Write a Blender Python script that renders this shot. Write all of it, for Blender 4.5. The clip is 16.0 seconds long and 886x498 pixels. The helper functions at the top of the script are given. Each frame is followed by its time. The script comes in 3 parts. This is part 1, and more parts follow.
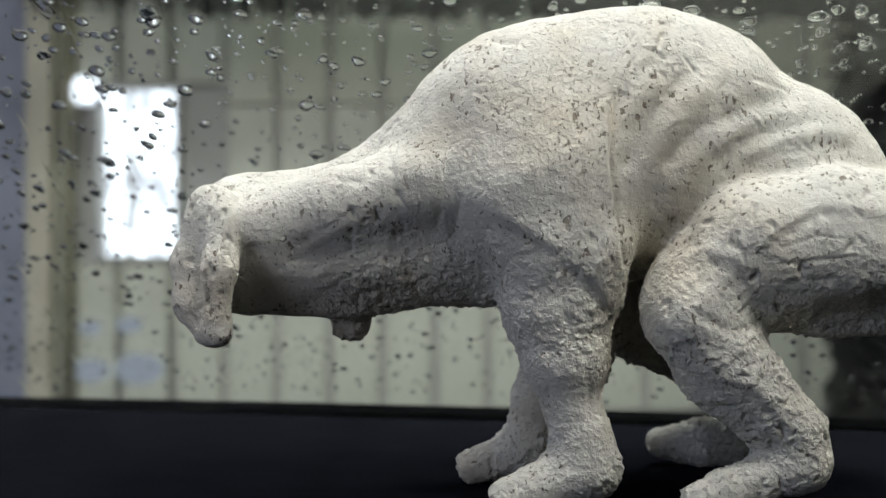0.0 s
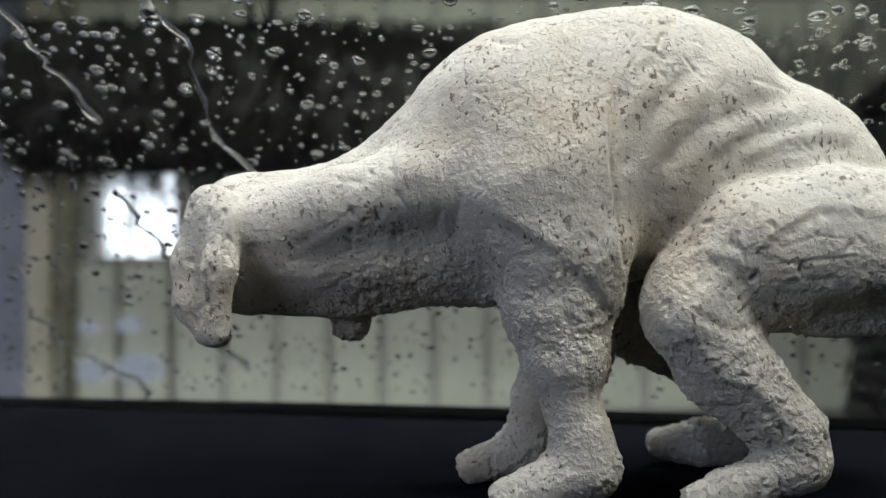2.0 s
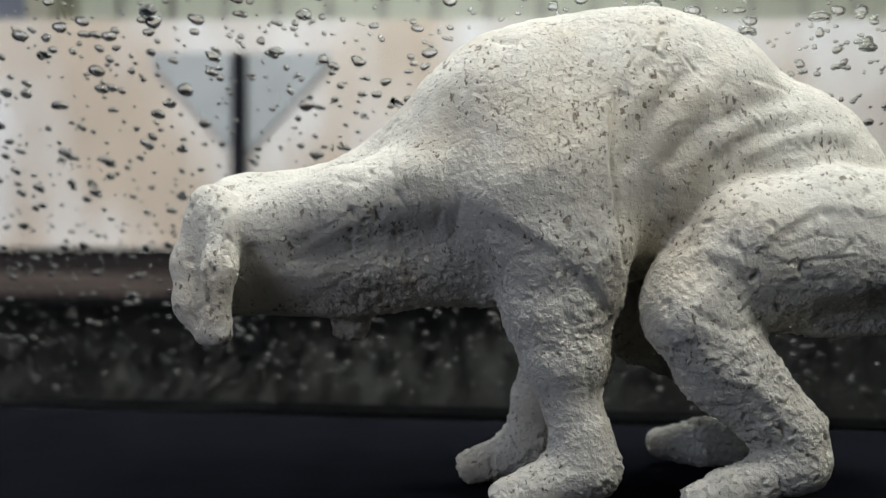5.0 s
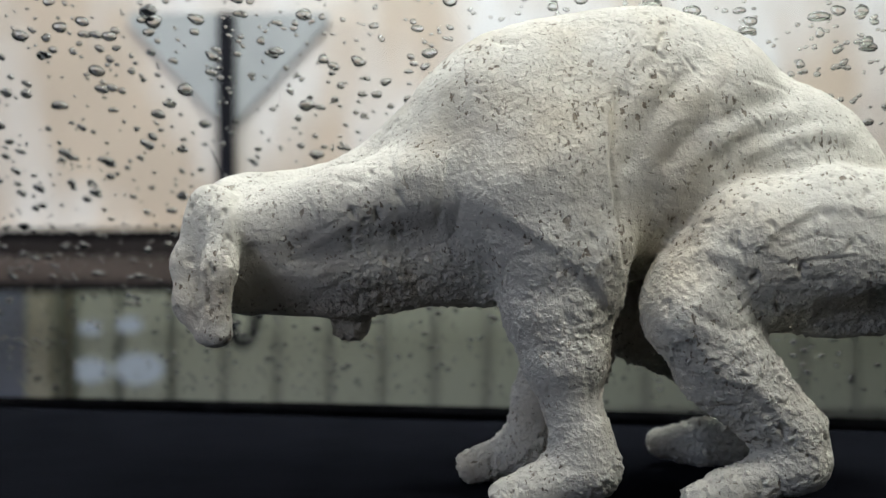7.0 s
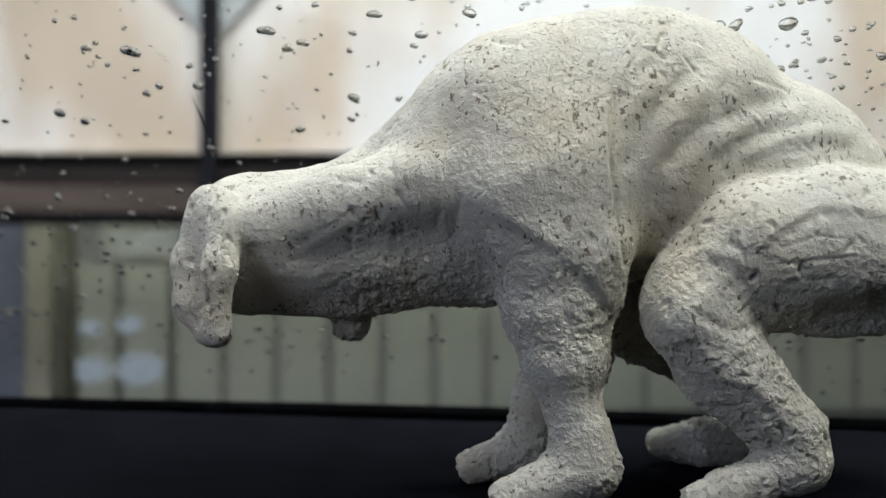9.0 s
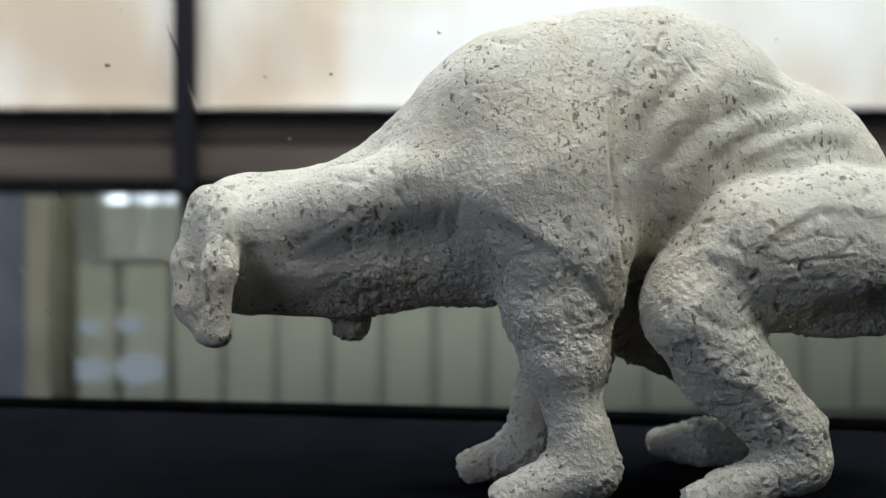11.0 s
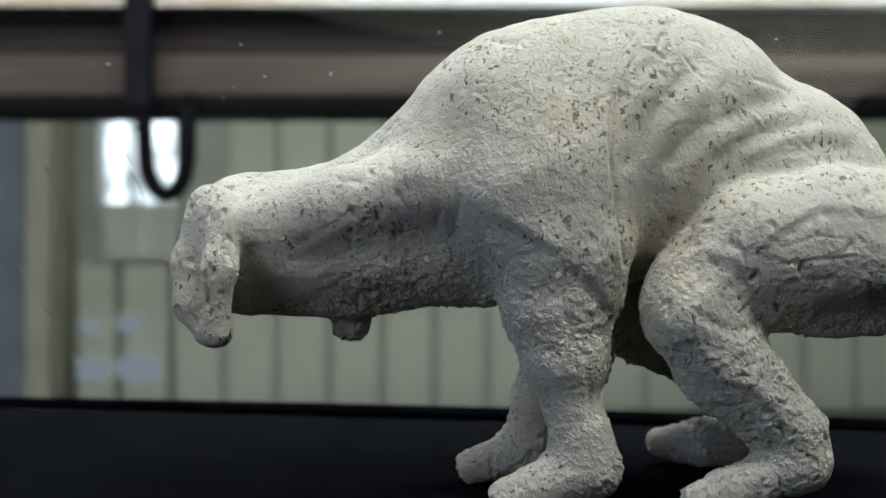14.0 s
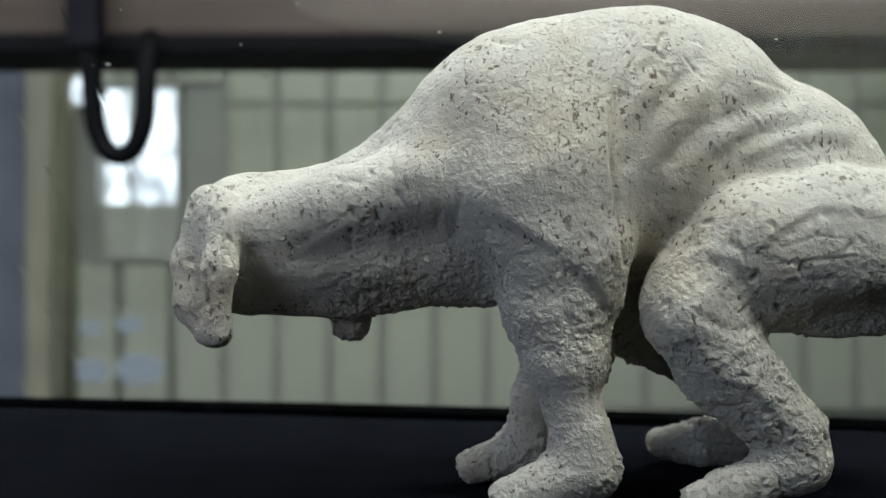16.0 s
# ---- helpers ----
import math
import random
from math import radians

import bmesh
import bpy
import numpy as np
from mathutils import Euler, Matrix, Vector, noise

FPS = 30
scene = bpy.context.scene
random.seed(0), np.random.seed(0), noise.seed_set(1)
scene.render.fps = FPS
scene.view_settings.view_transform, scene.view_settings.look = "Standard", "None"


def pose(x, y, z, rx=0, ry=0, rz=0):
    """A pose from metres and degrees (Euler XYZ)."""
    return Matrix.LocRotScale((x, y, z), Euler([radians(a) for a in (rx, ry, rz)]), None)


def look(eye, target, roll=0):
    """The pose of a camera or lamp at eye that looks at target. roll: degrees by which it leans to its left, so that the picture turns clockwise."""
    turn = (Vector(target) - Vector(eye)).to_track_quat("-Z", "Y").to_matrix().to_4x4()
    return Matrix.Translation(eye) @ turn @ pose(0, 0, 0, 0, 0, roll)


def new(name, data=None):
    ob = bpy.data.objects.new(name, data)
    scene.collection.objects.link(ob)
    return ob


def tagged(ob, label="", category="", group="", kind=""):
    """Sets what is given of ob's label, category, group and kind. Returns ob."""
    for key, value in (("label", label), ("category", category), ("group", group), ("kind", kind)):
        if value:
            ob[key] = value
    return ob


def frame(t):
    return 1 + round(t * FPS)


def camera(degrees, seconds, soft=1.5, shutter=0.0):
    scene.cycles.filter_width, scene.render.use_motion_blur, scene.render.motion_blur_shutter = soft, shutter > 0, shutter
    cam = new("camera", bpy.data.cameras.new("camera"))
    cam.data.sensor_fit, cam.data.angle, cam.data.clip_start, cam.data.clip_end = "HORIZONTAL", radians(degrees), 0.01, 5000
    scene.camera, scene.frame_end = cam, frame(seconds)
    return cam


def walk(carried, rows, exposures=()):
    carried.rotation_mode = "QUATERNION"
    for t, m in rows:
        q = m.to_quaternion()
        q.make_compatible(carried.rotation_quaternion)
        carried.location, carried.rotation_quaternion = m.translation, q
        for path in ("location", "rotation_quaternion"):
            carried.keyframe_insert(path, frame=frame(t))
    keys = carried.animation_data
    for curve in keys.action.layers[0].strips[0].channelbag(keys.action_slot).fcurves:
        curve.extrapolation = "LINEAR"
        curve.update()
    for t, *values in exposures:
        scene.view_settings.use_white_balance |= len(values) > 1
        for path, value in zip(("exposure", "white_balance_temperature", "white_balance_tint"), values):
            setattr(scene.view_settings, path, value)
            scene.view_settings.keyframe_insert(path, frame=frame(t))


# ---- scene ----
# A wash bay seen through a wet windscreen, over a clay dog on the dashboard.
cam = camera(45, 16.0)
EYE = (0.0, 0.0, 1.15)
cam.data.dof.use_dof = True
cam.data.dof.focus_distance = 0.445
cam.data.dof.aperture_fstop = 7.0
walk(cam, [(0, look(EYE, (0, 1, 1.15))), (16, look(EYE, (0, 1, 1.15)))], [(0, 0.1, 6050, 14), (3, 0.0, 6050, 14), (9, -0.03, 6000, 12), (12.5, -0.12, 5950, 10), (16, -0.16, 5900, 9)])

# ---------- world and light ----------
world = bpy.data.worlds.new("sky")
scene.world = world
world.use_nodes = True
wn = world.node_tree
sky = wn.nodes.new("ShaderNodeTexSky")
sky.sky_type, sky.sun_disc = "NISHITA", False
sky.sun_elevation, sky.sun_rotation = radians(35), radians(200)
wn.links.new(sky.outputs[0], wn.nodes["Background"].inputs[0])
wn.nodes["Background"].inputs[1].default_value = 0.1
scene.view_settings.exposure = 0.0


def area(name, m, sx, sy, power, colour):
    lamp = bpy.data.lights.new(name, "AREA")
    lamp.shape, lamp.size, lamp.size_y, lamp.energy, lamp.color = "RECTANGLE", sx, sy, power, colour
    ob = new(name, lamp)
    ob.matrix_world = m
    return ob


# daylight from an assumed entrance behind the car, and unseen lamps under the ceiling
# the entrance is out of view, its lamp added for the wall and gantry
area("assumed_entrance_light", look((-1.8, -4.85, 2.1), (-1.8, 5.0, 1.7)), 8.0, 2.4, 160, (1.0, 0.92, 0.98))
# key lamp added for the dog
area("unseen_ceiling_light", look((1.0, -0.75, 3.9), (0.2, 0.4, 1.15)), 0.9, 1.0, 54, (1.0, 0.97, 0.85))
# unseen ceiling strip, set so that the gantry shades the end wall
area("unseen_ceiling_light", look((0.0, 0.6, 3.7), (0.0, 7.5, 0.9)), 3.0, 0.3, 98, (1.0, 1.0, 0.92))
# lamp added only to brighten the end wall
area("unseen_ceiling_light", look((0.0, 5.6, 3.9), (0.0, 6.1, 0)), 3.4, 0.5, 22, (0.97, 1.0, 0.90))
# cool fill added for the dog's left; the west wall has no window
area("added_side_fill", look((-5.9, -3.2, 2.9), (0, 0.5, 1.1)), 2.4, 1.4, 105, (0.68, 0.78, 1.0))


# ---------- materials ----------
def mat(name, base, rough=0.6, metal=0.0, vary=0.15, scale=8.0, bump=0.0, bump_scale=60.0, dirt_or_glare=None, dirt_or_glare_amount=0.5, stretch=(1, 1, 1), dirt_or_glare_lo=0.48):
    m = bpy.data.materials.new(name)
    m.use_nodes = True
    n, l = m.node_tree.nodes, m.node_tree.links
    p = n["Principled BSDF"]
    p.inputs["Roughness"].default_value, p.inputs["Metallic"].default_value = rough, metal
    tc = n.new("ShaderNodeTexCoord")
    mp = n.new("ShaderNodeMapping")
    mp.inputs["Scale"].default_value = stretch
    l.new(tc.outputs["Object"], mp.inputs[0])
    t1 = n.new("ShaderNodeTexNoise")
    t1.inputs["Scale"].default_value, t1.inputs["Detail"].default_value = scale, 6
    l.new(mp.outputs[0], t1.inputs["Vector"])
    ramp = n.new("ShaderNodeValToRGB")
    ramp.color_ramp.elements[0].position, ramp.color_ramp.elements[1].position = 0.3, 0.7
    lo = [max(0, c * (1 - vary)) for c in base]
    hi = [min(1, c * (1 + vary)) for c in base]
    ramp.color_ramp.elements[0].color, ramp.color_ramp.elements[1].color = (*lo, 1), (*hi, 1)
    l.new(t1.outputs[0], ramp.inputs[0])
    col = ramp.outputs[0]
    if dirt_or_glare:
        t2 = n.new("ShaderNodeTexNoise")
        t2.inputs["Scale"].default_value, t2.inputs["Detail"].default_value = scale * 0.35, 8
        l.new(mp.outputs[0], t2.inputs["Vector"])
        r2 = n.new("ShaderNodeMapRange")
        r2.inputs["From Min"].default_value, r2.inputs["From Max"].default_value = dirt_or_glare_lo, dirt_or_glare_lo + 0.2
        r2.inputs["To Max"].default_value = dirt_or_glare_amount
        l.new(t2.outputs[0], r2.inputs[0])
        mx = n.new("ShaderNodeMixRGB")
        mx.inputs[2].default_value = (*dirt_or_glare, 1)
        l.new(r2.outputs[0], mx.inputs[0])
        l.new(col, mx.inputs[1])
        col = mx.outputs[0]
    l.new(col, p.inputs["Base Color"])
    if bump:
        t3 = n.new("ShaderNodeTexNoise")
        t3.inputs["Scale"].default_value, t3.inputs["Detail"].default_value = bump_scale, 5
        l.new(mp.outputs[0], t3.inputs["Vector"])
        b = n.new("ShaderNodeBump")
        b.inputs["Strength"].default_value, b.inputs["Distance"].default_value = bump, 0.3 / bump_scale
        l.new(t3.outputs[0], b.inputs["Height"])
        l.new(b.outputs[0], p.inputs["Normal"])
    return m


def glow(name, colour, strength):
    m = bpy.data.materials.new(name)
    m.use_nodes = True
    n, l = m.node_tree.nodes, m.node_tree.links
    n.remove(n["Principled BSDF"])
    e = n.new("ShaderNodeEmission")
    e.inputs[0].default_value, e.inputs[1].default_value = (*colour, 1), strength
    l.new(e.outputs[0], n["Material Output"].inputs[0])
    return m


def glass(name, ior, rough=0.0, tint=(1, 1, 1)):
    m = bpy.data.materials.new(name)
    m.use_nodes = True
    n, l = m.node_tree.nodes, m.node_tree.links
    n.remove(n["Principled BSDF"])
    g = n.new("ShaderNodeBsdfGlass")
    g.inputs["Color"].default_value, g.inputs["Roughness"].default_value, g.inputs["IOR"].default_value = (*tint, 1), rough, ior
    l.new(g.outputs[0], n["Material Output"].inputs[0])
    return m


def clay():
    m = mat("fired_clay", (0.62, 0.60, 0.525), 0.92, vary=0.07, scale=45, dirt_or_glare=(0.50, 0.42, 0.28), dirt_or_glare_amount=0.5)
    n, l = m.node_tree.nodes, m.node_tree.links
    p = n["Principled BSDF"]
    p.inputs["Specular IOR Level"].default_value = 0.2
    tc = n.new("ShaderNodeTexCoord")

    def tex(scale, detail, stretch, rot=0.0):
        mp = n.new("ShaderNodeMapping")
        mp.inputs["Scale"].default_value, mp.inputs["Rotation"].default_value = stretch, (0, rot, 0)
        l.new(tc.outputs["Object"], mp.inputs[0])
        t = n.new("ShaderNodeTexNoise")
        t.inputs["Scale"].default_value, t.inputs["Detail"].default_value = scale, detail
        l.new(mp.outputs[0], t.inputs["Vector"])
        return t.outputs[0]

    def remap(x, a, b, c, d):
        r = n.new("ShaderNodeMapRange")
        for k, v in zip(("From Min", "From Max", "To Min", "To Max"), (a, b, c, d)):
            r.inputs[k].default_value = v
        l.new(x, r.inputs[0])
        return r.outputs[0]

    def mix(op, a, b):
        q = n.new("ShaderNodeMath")
        q.operation = op
        for k, v in enumerate((a, b)):
            if isinstance(v, float):
                q.inputs[k].default_value = v
            else:
                l.new(v, q.inputs[k])
        return q.outputs[0]

    # open pits and short tool scratches, in patches, and a crumbly crust where the clay is rough
    crusty = n.new("ShaderNodeAttribute")
    crusty.attribute_name = "crust"
    crust_mask = crusty.outputs["Fac"]
    patch = remap(tex(42, 4, (1, 1, 1)), 0.46, 0.60, 0.05, 1.0)
    patch_b = remap(tex(75, 3, (1, 1, 1), 0.8), 0.50, 0.60, 0.05, 1.0)
    pit_big = mix("MULTIPLY", remap(tex(280, 3, (1, 1, 0.65), 0.25), 0.645, 0.68, 0.0, 1.0), patch)
    pit_a = mix("MULTIPLY", remap(tex(520, 2, (1, 1, 0.6), 0.35), 0.635, 0.68, 0.0, 1.0), patch)
    pit_b = mix("MULTIPLY", remap(tex(430, 2, (0.4, 1, 1), 0.45), 0.685, 0.73, 0.0, 1.0), patch_b)
    speck = remap(tex(700, 2, (1, 1, 0.7)), 0.68, 0.73, 0.0, 0.8)
    pits = mix("MAXIMUM", mix("MAXIMUM", pit_big, pit_a), mix("MAXIMUM", pit_b, speck))
    lumps = remap(tex(300, 2, (1, 1, 1)), 0.4, 0.7, 0.0, 1.0)
    crumb = remap(tex(640, 1, (1, 1, 1)), 0.50, 0.70, 0.0, 1.0)
    crust = mix("MULTIPLY", mix("ADD", mix("MULTIPLY", lumps, 0.7), mix("MULTIPLY", crumb, 0.55)), mix("ADD", mix("MULTIPLY", crust_mask, 1.0), 0.32))
    grain = tex(1600, 4, (1, 1, 1))
    height = mix("ADD", mix("MULTIPLY", pits, -1.0), mix("ADD", crust, mix("MULTIPLY", grain, 0.34)))
    b = n.new("ShaderNodeBump")
    b.inputs["Strength"].default_value, b.inputs["Distance"].default_value = 1.0, 0.0007
    l.new(height, b.inputs["Height"])
    l.new(b.outputs[0], p.inputs["Normal"])
    base = p.inputs["Base Color"].links[0].from_socket
    # the pit mask also darkens the colour, painting shade into the hollows
    mx = n.new("ShaderNodeMixRGB")
    mx.inputs[2].default_value = (0.14, 0.10, 0.06, 1)
    l.new(mix("MULTIPLY", pits, 0.75), mx.inputs[0])
    l.new(base, mx.inputs[1])
    l.new(mx.outputs[0], p.inputs["Base Color"])
    return m


CLAY = clay()
DASH = mat("dashboard_plastic", (0.0055, 0.006, 0.008), 0.8, vary=0.2, scale=30, bump=0.3, bump_scale=900)
DASH.node_tree.nodes["Principled BSDF"].inputs["Specular IOR Level"].default_value = 0.0
BLACK = mat("black_rubber", (0.003, 0.003, 0.0035), 0.8, vary=0.2)
BLACK.node_tree.nodes["Principled BSDF"].inputs["Specular IOR Level"].default_value = 0.0
GLASS = glass("windscreen_glass", 1.45, 0, (0.97, 0.99, 0.98))
WATER = glass("water", 1.33)
PANEL = mat("cream_wall_panel", (0.69, 0.71, 0.57), 0.45, vary=0.08, scale=2, dirt_or_glare=(0.36, 0.36, 0.3), dirt_or_glare_amount=0.5)
WALL = mat("bay_wall_paint", (0.5, 0.5, 0.45), 0.7, vary=0.1, scale=2)
FLOOR = mat("wet_concrete", (0.12, 0.12, 0.115), 0.3, vary=0.3, scale=3, bump=0.3, bump_scale=50)
PIPE = mat("dull_grey_pipe", (0.30, 0.29, 0.20), 0.6, vary=0.2, scale=6)
STEEL = mat("dark_painted_steel", (0.009, 0.009, 0.013), 0.5, vary=0.3, scale=12)
BROWN = mat("weathered_brown_bar", (0.09, 0.07, 0.06), 0.6, vary=0.35, scale=3, dirt_or_glare=(0.26, 0.21, 0.18), dirt_or_glare_amount=0.9, stretch=(0.3, 1, 6))
# the white blotches are reflections put into the panel's colour
TAN = mat("tan_splash_panel", (0.62, 0.51, 0.395), 0.5, vary=0.1, scale=5, dirt_or_glare=(0.88, 0.87, 0.86), dirt_or_glare_amount=1.0, stretch=(1, 1, 0.45), dirt_or_glare_lo=0.40)
GREYPLATE = mat("grey_gusset_plate", (0.42, 0.44, 0.44), 0.5, vary=0.12, scale=5)
BRISTLE = mat("dark_brush_bristle", (0.04, 0.041, 0.034), 0.8, vary=0.5, scale=4)
RUBBER = mat("black_cable", (0.004, 0.004, 0.005), 0.6)
for dull in (STEEL, RUBBER, BROWN):
    dull.node_tree.nodes["Principled BSDF"].inputs["Specular IOR Level"].default_value = 0.08
DARKBROWN = mat("dark_brown_bar", (0.035, 0.028, 0.026), 0.6, vary=0.35, scale=3, stretch=(0.3, 1, 6))
DARKBROWN.node_tree.nodes["Principled BSDF"].inputs["Specular IOR Level"].default_value = 0.08
DAY = glow("overcast_daylight", (0.93, 0.97, 1.0), 2.6)
n, l = DAY.node_tree.nodes, DAY.node_tree.links
cloud, span = n.new("ShaderNodeTexNoise"), n.new("ShaderNodeMapRange")
cloud.inputs["Scale"].default_value = 3.5
for key, value in zip(("From Min", "From Max", "To Min", "To Max"), (0.35, 0.6, 0.75, 2.8)):
    span.inputs[key].default_value = value
l.new(cloud.outputs[0], span.inputs[0])
l.new(span.outputs[0], n["Emission"].inputs[1])
DOORGREY = mat("blue_grey_door_paint", (0.27, 0.29, 0.36), 0.5, vary=0.15, scale=3)
POST = mat("cream_yellow_post_paint", (0.64, 0.61, 0.47), 0.5, vary=0.12, scale=3, dirt_or_glare=(0.4, 0.33, 0.2), dirt_or_glare_amount=0.5)
SLAT = mat("olive_grey_slat", (0.52, 0.53, 0.42), 0.55, vary=0.1, scale=3)
# glow of the reflected spots, which are neither lamps nor panes
SPOT_GLOW = glow("reflected_spot_glow", (0.85, 0.92, 1.0), 0.30)


# ---------- mesh helpers ----------
def thing(name, label, category, kind="", group="", at=(0, 0, 0)):
    ob = new(name)
    ob.empty_display_size = 0.05
    ob.location = at
    return tagged(ob, label, category, group, kind)


def part(name, bm, material, parent=None, label="", smooth=False):
    me = bpy.data.meshes.new(name)
    bm.to_mesh(me)
    bm.free()
    me.materials.append(material)
    if smooth:
        me.polygons.foreach_set("use_smooth", [True] * len(me.polygons))
    ob = new(name, me)
    if parent:
        ob.parent = parent
    return tagged(ob, label)


def box(x0, x1, y0, y1, z0, z1, bevel=0.0, bm=None, m=None):
    bm = bm or bmesh.new()
    c = Matrix.Translation(((x0 + x1) / 2, (y0 + y1) / 2, (z0 + z1) / 2)) @ Matrix.Diagonal((x1 - x0, y1 - y0, z1 - z0, 1))
    r = bmesh.ops.create_cube(bm, size=1, matrix=(m or Matrix()) @ c)
    if bevel:
        edges = list({e for v in r["verts"] for e in v.link_edges})
        bmesh.ops.bevel(bm, geom=edges, offset=bevel, segments=2, affect="EDGES", profile=0.6)
    return bm


def tube(points, radius, sides=12, bm=None, taper=None):
    bm = bm or bmesh.new()
    pts = [Vector(p) for p in points]
    rings = []
    for i, p in enumerate(pts):
        d = (pts[min(i + 1, len(pts) - 1)] - pts[max(i - 1, 0)]).normalized()
        a = d.orthogonal().normalized() if i == 0 else (a - d * a.dot(d)).normalized()
        b = d.cross(a)
        r = radius if taper is None else radius * taper[i]
        rings.append([bm.verts.new(p + r * (math.cos(q) * a + math.sin(q) * b)) for q in (2 * math.pi * s / sides for s in range(sides))])
    for r0, r1 in zip(rings, rings[1:]):
        for s in range(sides):
            bm.faces.new((r0[s], r0[(s + 1) % sides], r1[(s + 1) % sides], r1[s]))
    bm.faces.new(rings[0][::-1])
    bm.faces.new(rings[-1])
    return bm


# ---------- the bay ----------
def bay():
    floor = part("floor", box(-6, 6, -6, 9, -0.2, 0), FLOOR)
    tagged(floor, "wet dark concrete floor of the wash bay", "floor", kind="structure")
    ceiling = part("ceiling", box(-6, 6, -6, 9, 4.0, 4.2), WALL)
    tagged(ceiling, "plain pale bay ceiling", "ceiling", kind="structure")
    for name, x in (("wall_west", -6.1), ("wall_east", 6.1)):
        w = part(name, box(x - 0.1, x + 0.1, -6, 9, 0, 4.0), WALL)
        tagged(w, "plain pale bay side wall", "wall", kind="structure")
    w = part("wall_south", box(2.4, 6, -5.1, -4.9, 0, 4.0), WALL)
    tagged(w, "plain pale wall beside the open entrance", "wall", kind="structure")
    w = part("wall_south_lintel", box(-6, 2.4, -5.1, -4.9, 3.4, 4.0), WALL)
    tagged(w, "plain pale wall over the open entrance", "wall", kind="structure")

    # end wall of ribbed panels, with a window opening
    wall = thing("wall_north", "end wall of pale cream-green ribbed panels", "wall", "structure")
    x0, x1, z0, z1 = -2.41, -1.87, 1.10, 2.28
    b = bmesh.new()
    box(-6, x0 - 0.05, 7.565, 7.7, 0, 4.0, bm=b)
    box(x1 + 0.05, 6, 7.565, 7.7, 0, 4.0, bm=b)
    box(x0 - 0.05, x1 + 0.05, 7.64, 7.7, 0, z0, bm=b)
    box(x0 - 0.05, x1 + 0.05, 7.64, 7.7, z1, 4.0, bm=b)
    box(x0 - 0.05, x0, 7.64, 7.7, z0, z1, bm=b)
    box(x1, x1 + 0.05, 7.64, 7.7, z0, z1, bm=b)
    part("backing", b, WALL, wall)
    pitch = 0.37
    meshes = {}
    for i in range(-15, 16):
        xa, xb = i * pitch - 0.03, (i + 1) * pitch - 0.03 - 0.05
        beside = xb > x0 - 0.02 and xa < x1 + 0.02
        for ra, rb in ((0.02, 1.05), (2.32, 3.1), (3.12, 3.98)) if beside else ((0.02, 0.78), (0.80, 1.18), (1.20, 2.15), (2.17, 3.1), (3.12, 3.98)):
            key = (ra, rb)
            if key not in meshes:
                bm = box(0, xb - xa, 0, 0.06, 0, rb - ra, 0.02)
                ob = part("panel", bm, PANEL, wall)
                meshes[key] = ob.data
            else:
                ob = new("panel", meshes[key])
                ob.parent = wall
            ob.location = (xa, 7.5, ra)
    # trim round the window
    win = thing("window_1", "bright overcast window with a slim frame in the end wall", "window", "structure")
    f = 0.03
    b = box(x0 - f, x0, 7.47, 7.6, z0 - f, z1 + f)
    box(x1, x1 + f, 7.47, 7.6, z0 - f, z1 + f, bm=b)
    box(x0, x1, 7.47, 7.6, z0 - f, z0, bm=b)
    box(x0, x1, 7.47, 7.6, z1, z1 + f, bm=b)
    part("window_frame", b, WALL, win)
    part("pane", box(x0, x1, 7.65, 7.66, z0, z1), DAY, win, "pane white with daylight")
    part("mullion", box(-2.24, -2.21, 7.60, 7.645, z0, z1), WALL, win)
    # flood lamp beside the window
    lamp = thing("flood_lamp", "small round lit flood lamp on the end wall", "lamp")
    b = bmesh.new()
    bmesh.ops.create_cone(b, cap_ends=True, segments=24, radius1=0.12, radius2=0.08, depth=0.08, matrix=pose(-2.47, 7.45, 2.25, 90))
    part("housing", b, STEEL, lamp, smooth=True)
    b = bmesh.new()
    bmesh.ops.create_uvsphere(b, u_segments=20, v_segments=10, radius=1, matrix=Matrix.Translation((-2.47, 7.405, 2.25)) @ Matrix.Diagonal((0.105, 0.03, 0.105, 1)))
    part("lens", b, DAY, lamp, "white lit lens", smooth=True)
    # dim sliding door to the west of the post
    door = thing("door_1", "dim blue-grey sliding door in the end wall", "door", "structure")
    for k in range(4):
        part("door_panel", box(-3.56 - 0.7 * k, -2.88 - 0.7 * k, 7.43, 7.49, 0.02, 3.9, 0.015), DOORGREY, door)
    # glowing ovals low on the wall, put there for reflected lights
    for x, z, s in ((-2.47, 0.30, 0.10), (-2.13, 0.31, 0.13), (-2.47, 0.6, 0.06), (-2.2, 0.62, 0.07)):
        lw = thing("reflected_spot", "small glowing oval standing in for a reflection on the end wall", "window", "structure", "low lights of the end wall")
        b = bmesh.new()
        bmesh.ops.create_cone(b, cap_ends=True, segments=20, radius1=s, radius2=s * 0.9, depth=0.03, matrix=pose(x, 7.485, z) @ Matrix.Diagonal((1.35, 1, 0.85, 1)) @ Matrix.Rotation(radians(90), 4, "X"))
        part("pane", b, SPOT_GLOW, lw)
    post = part("door_post", box(-2.87, -2.70, 7.34, 7.49, 0, 4.0, 0.02), POST)
    tagged(post, "pale painted upright door post on the end wall", "post", kind="structure")
    post = part("drain_pipe", tube([(-2.60, 7.44, 0), (-2.60, 7.44, 4.0)], 0.05), PIPE, smooth=True)
    tagged(post, "dull grey upright pipe beside the door post", "pipe")


# ---------- the car's dashboard and windscreen ----------
YAW = radians(-10.0)
SLOPE = radians(44)
BASE_Y, BASE_Z = 0.70, 1.044


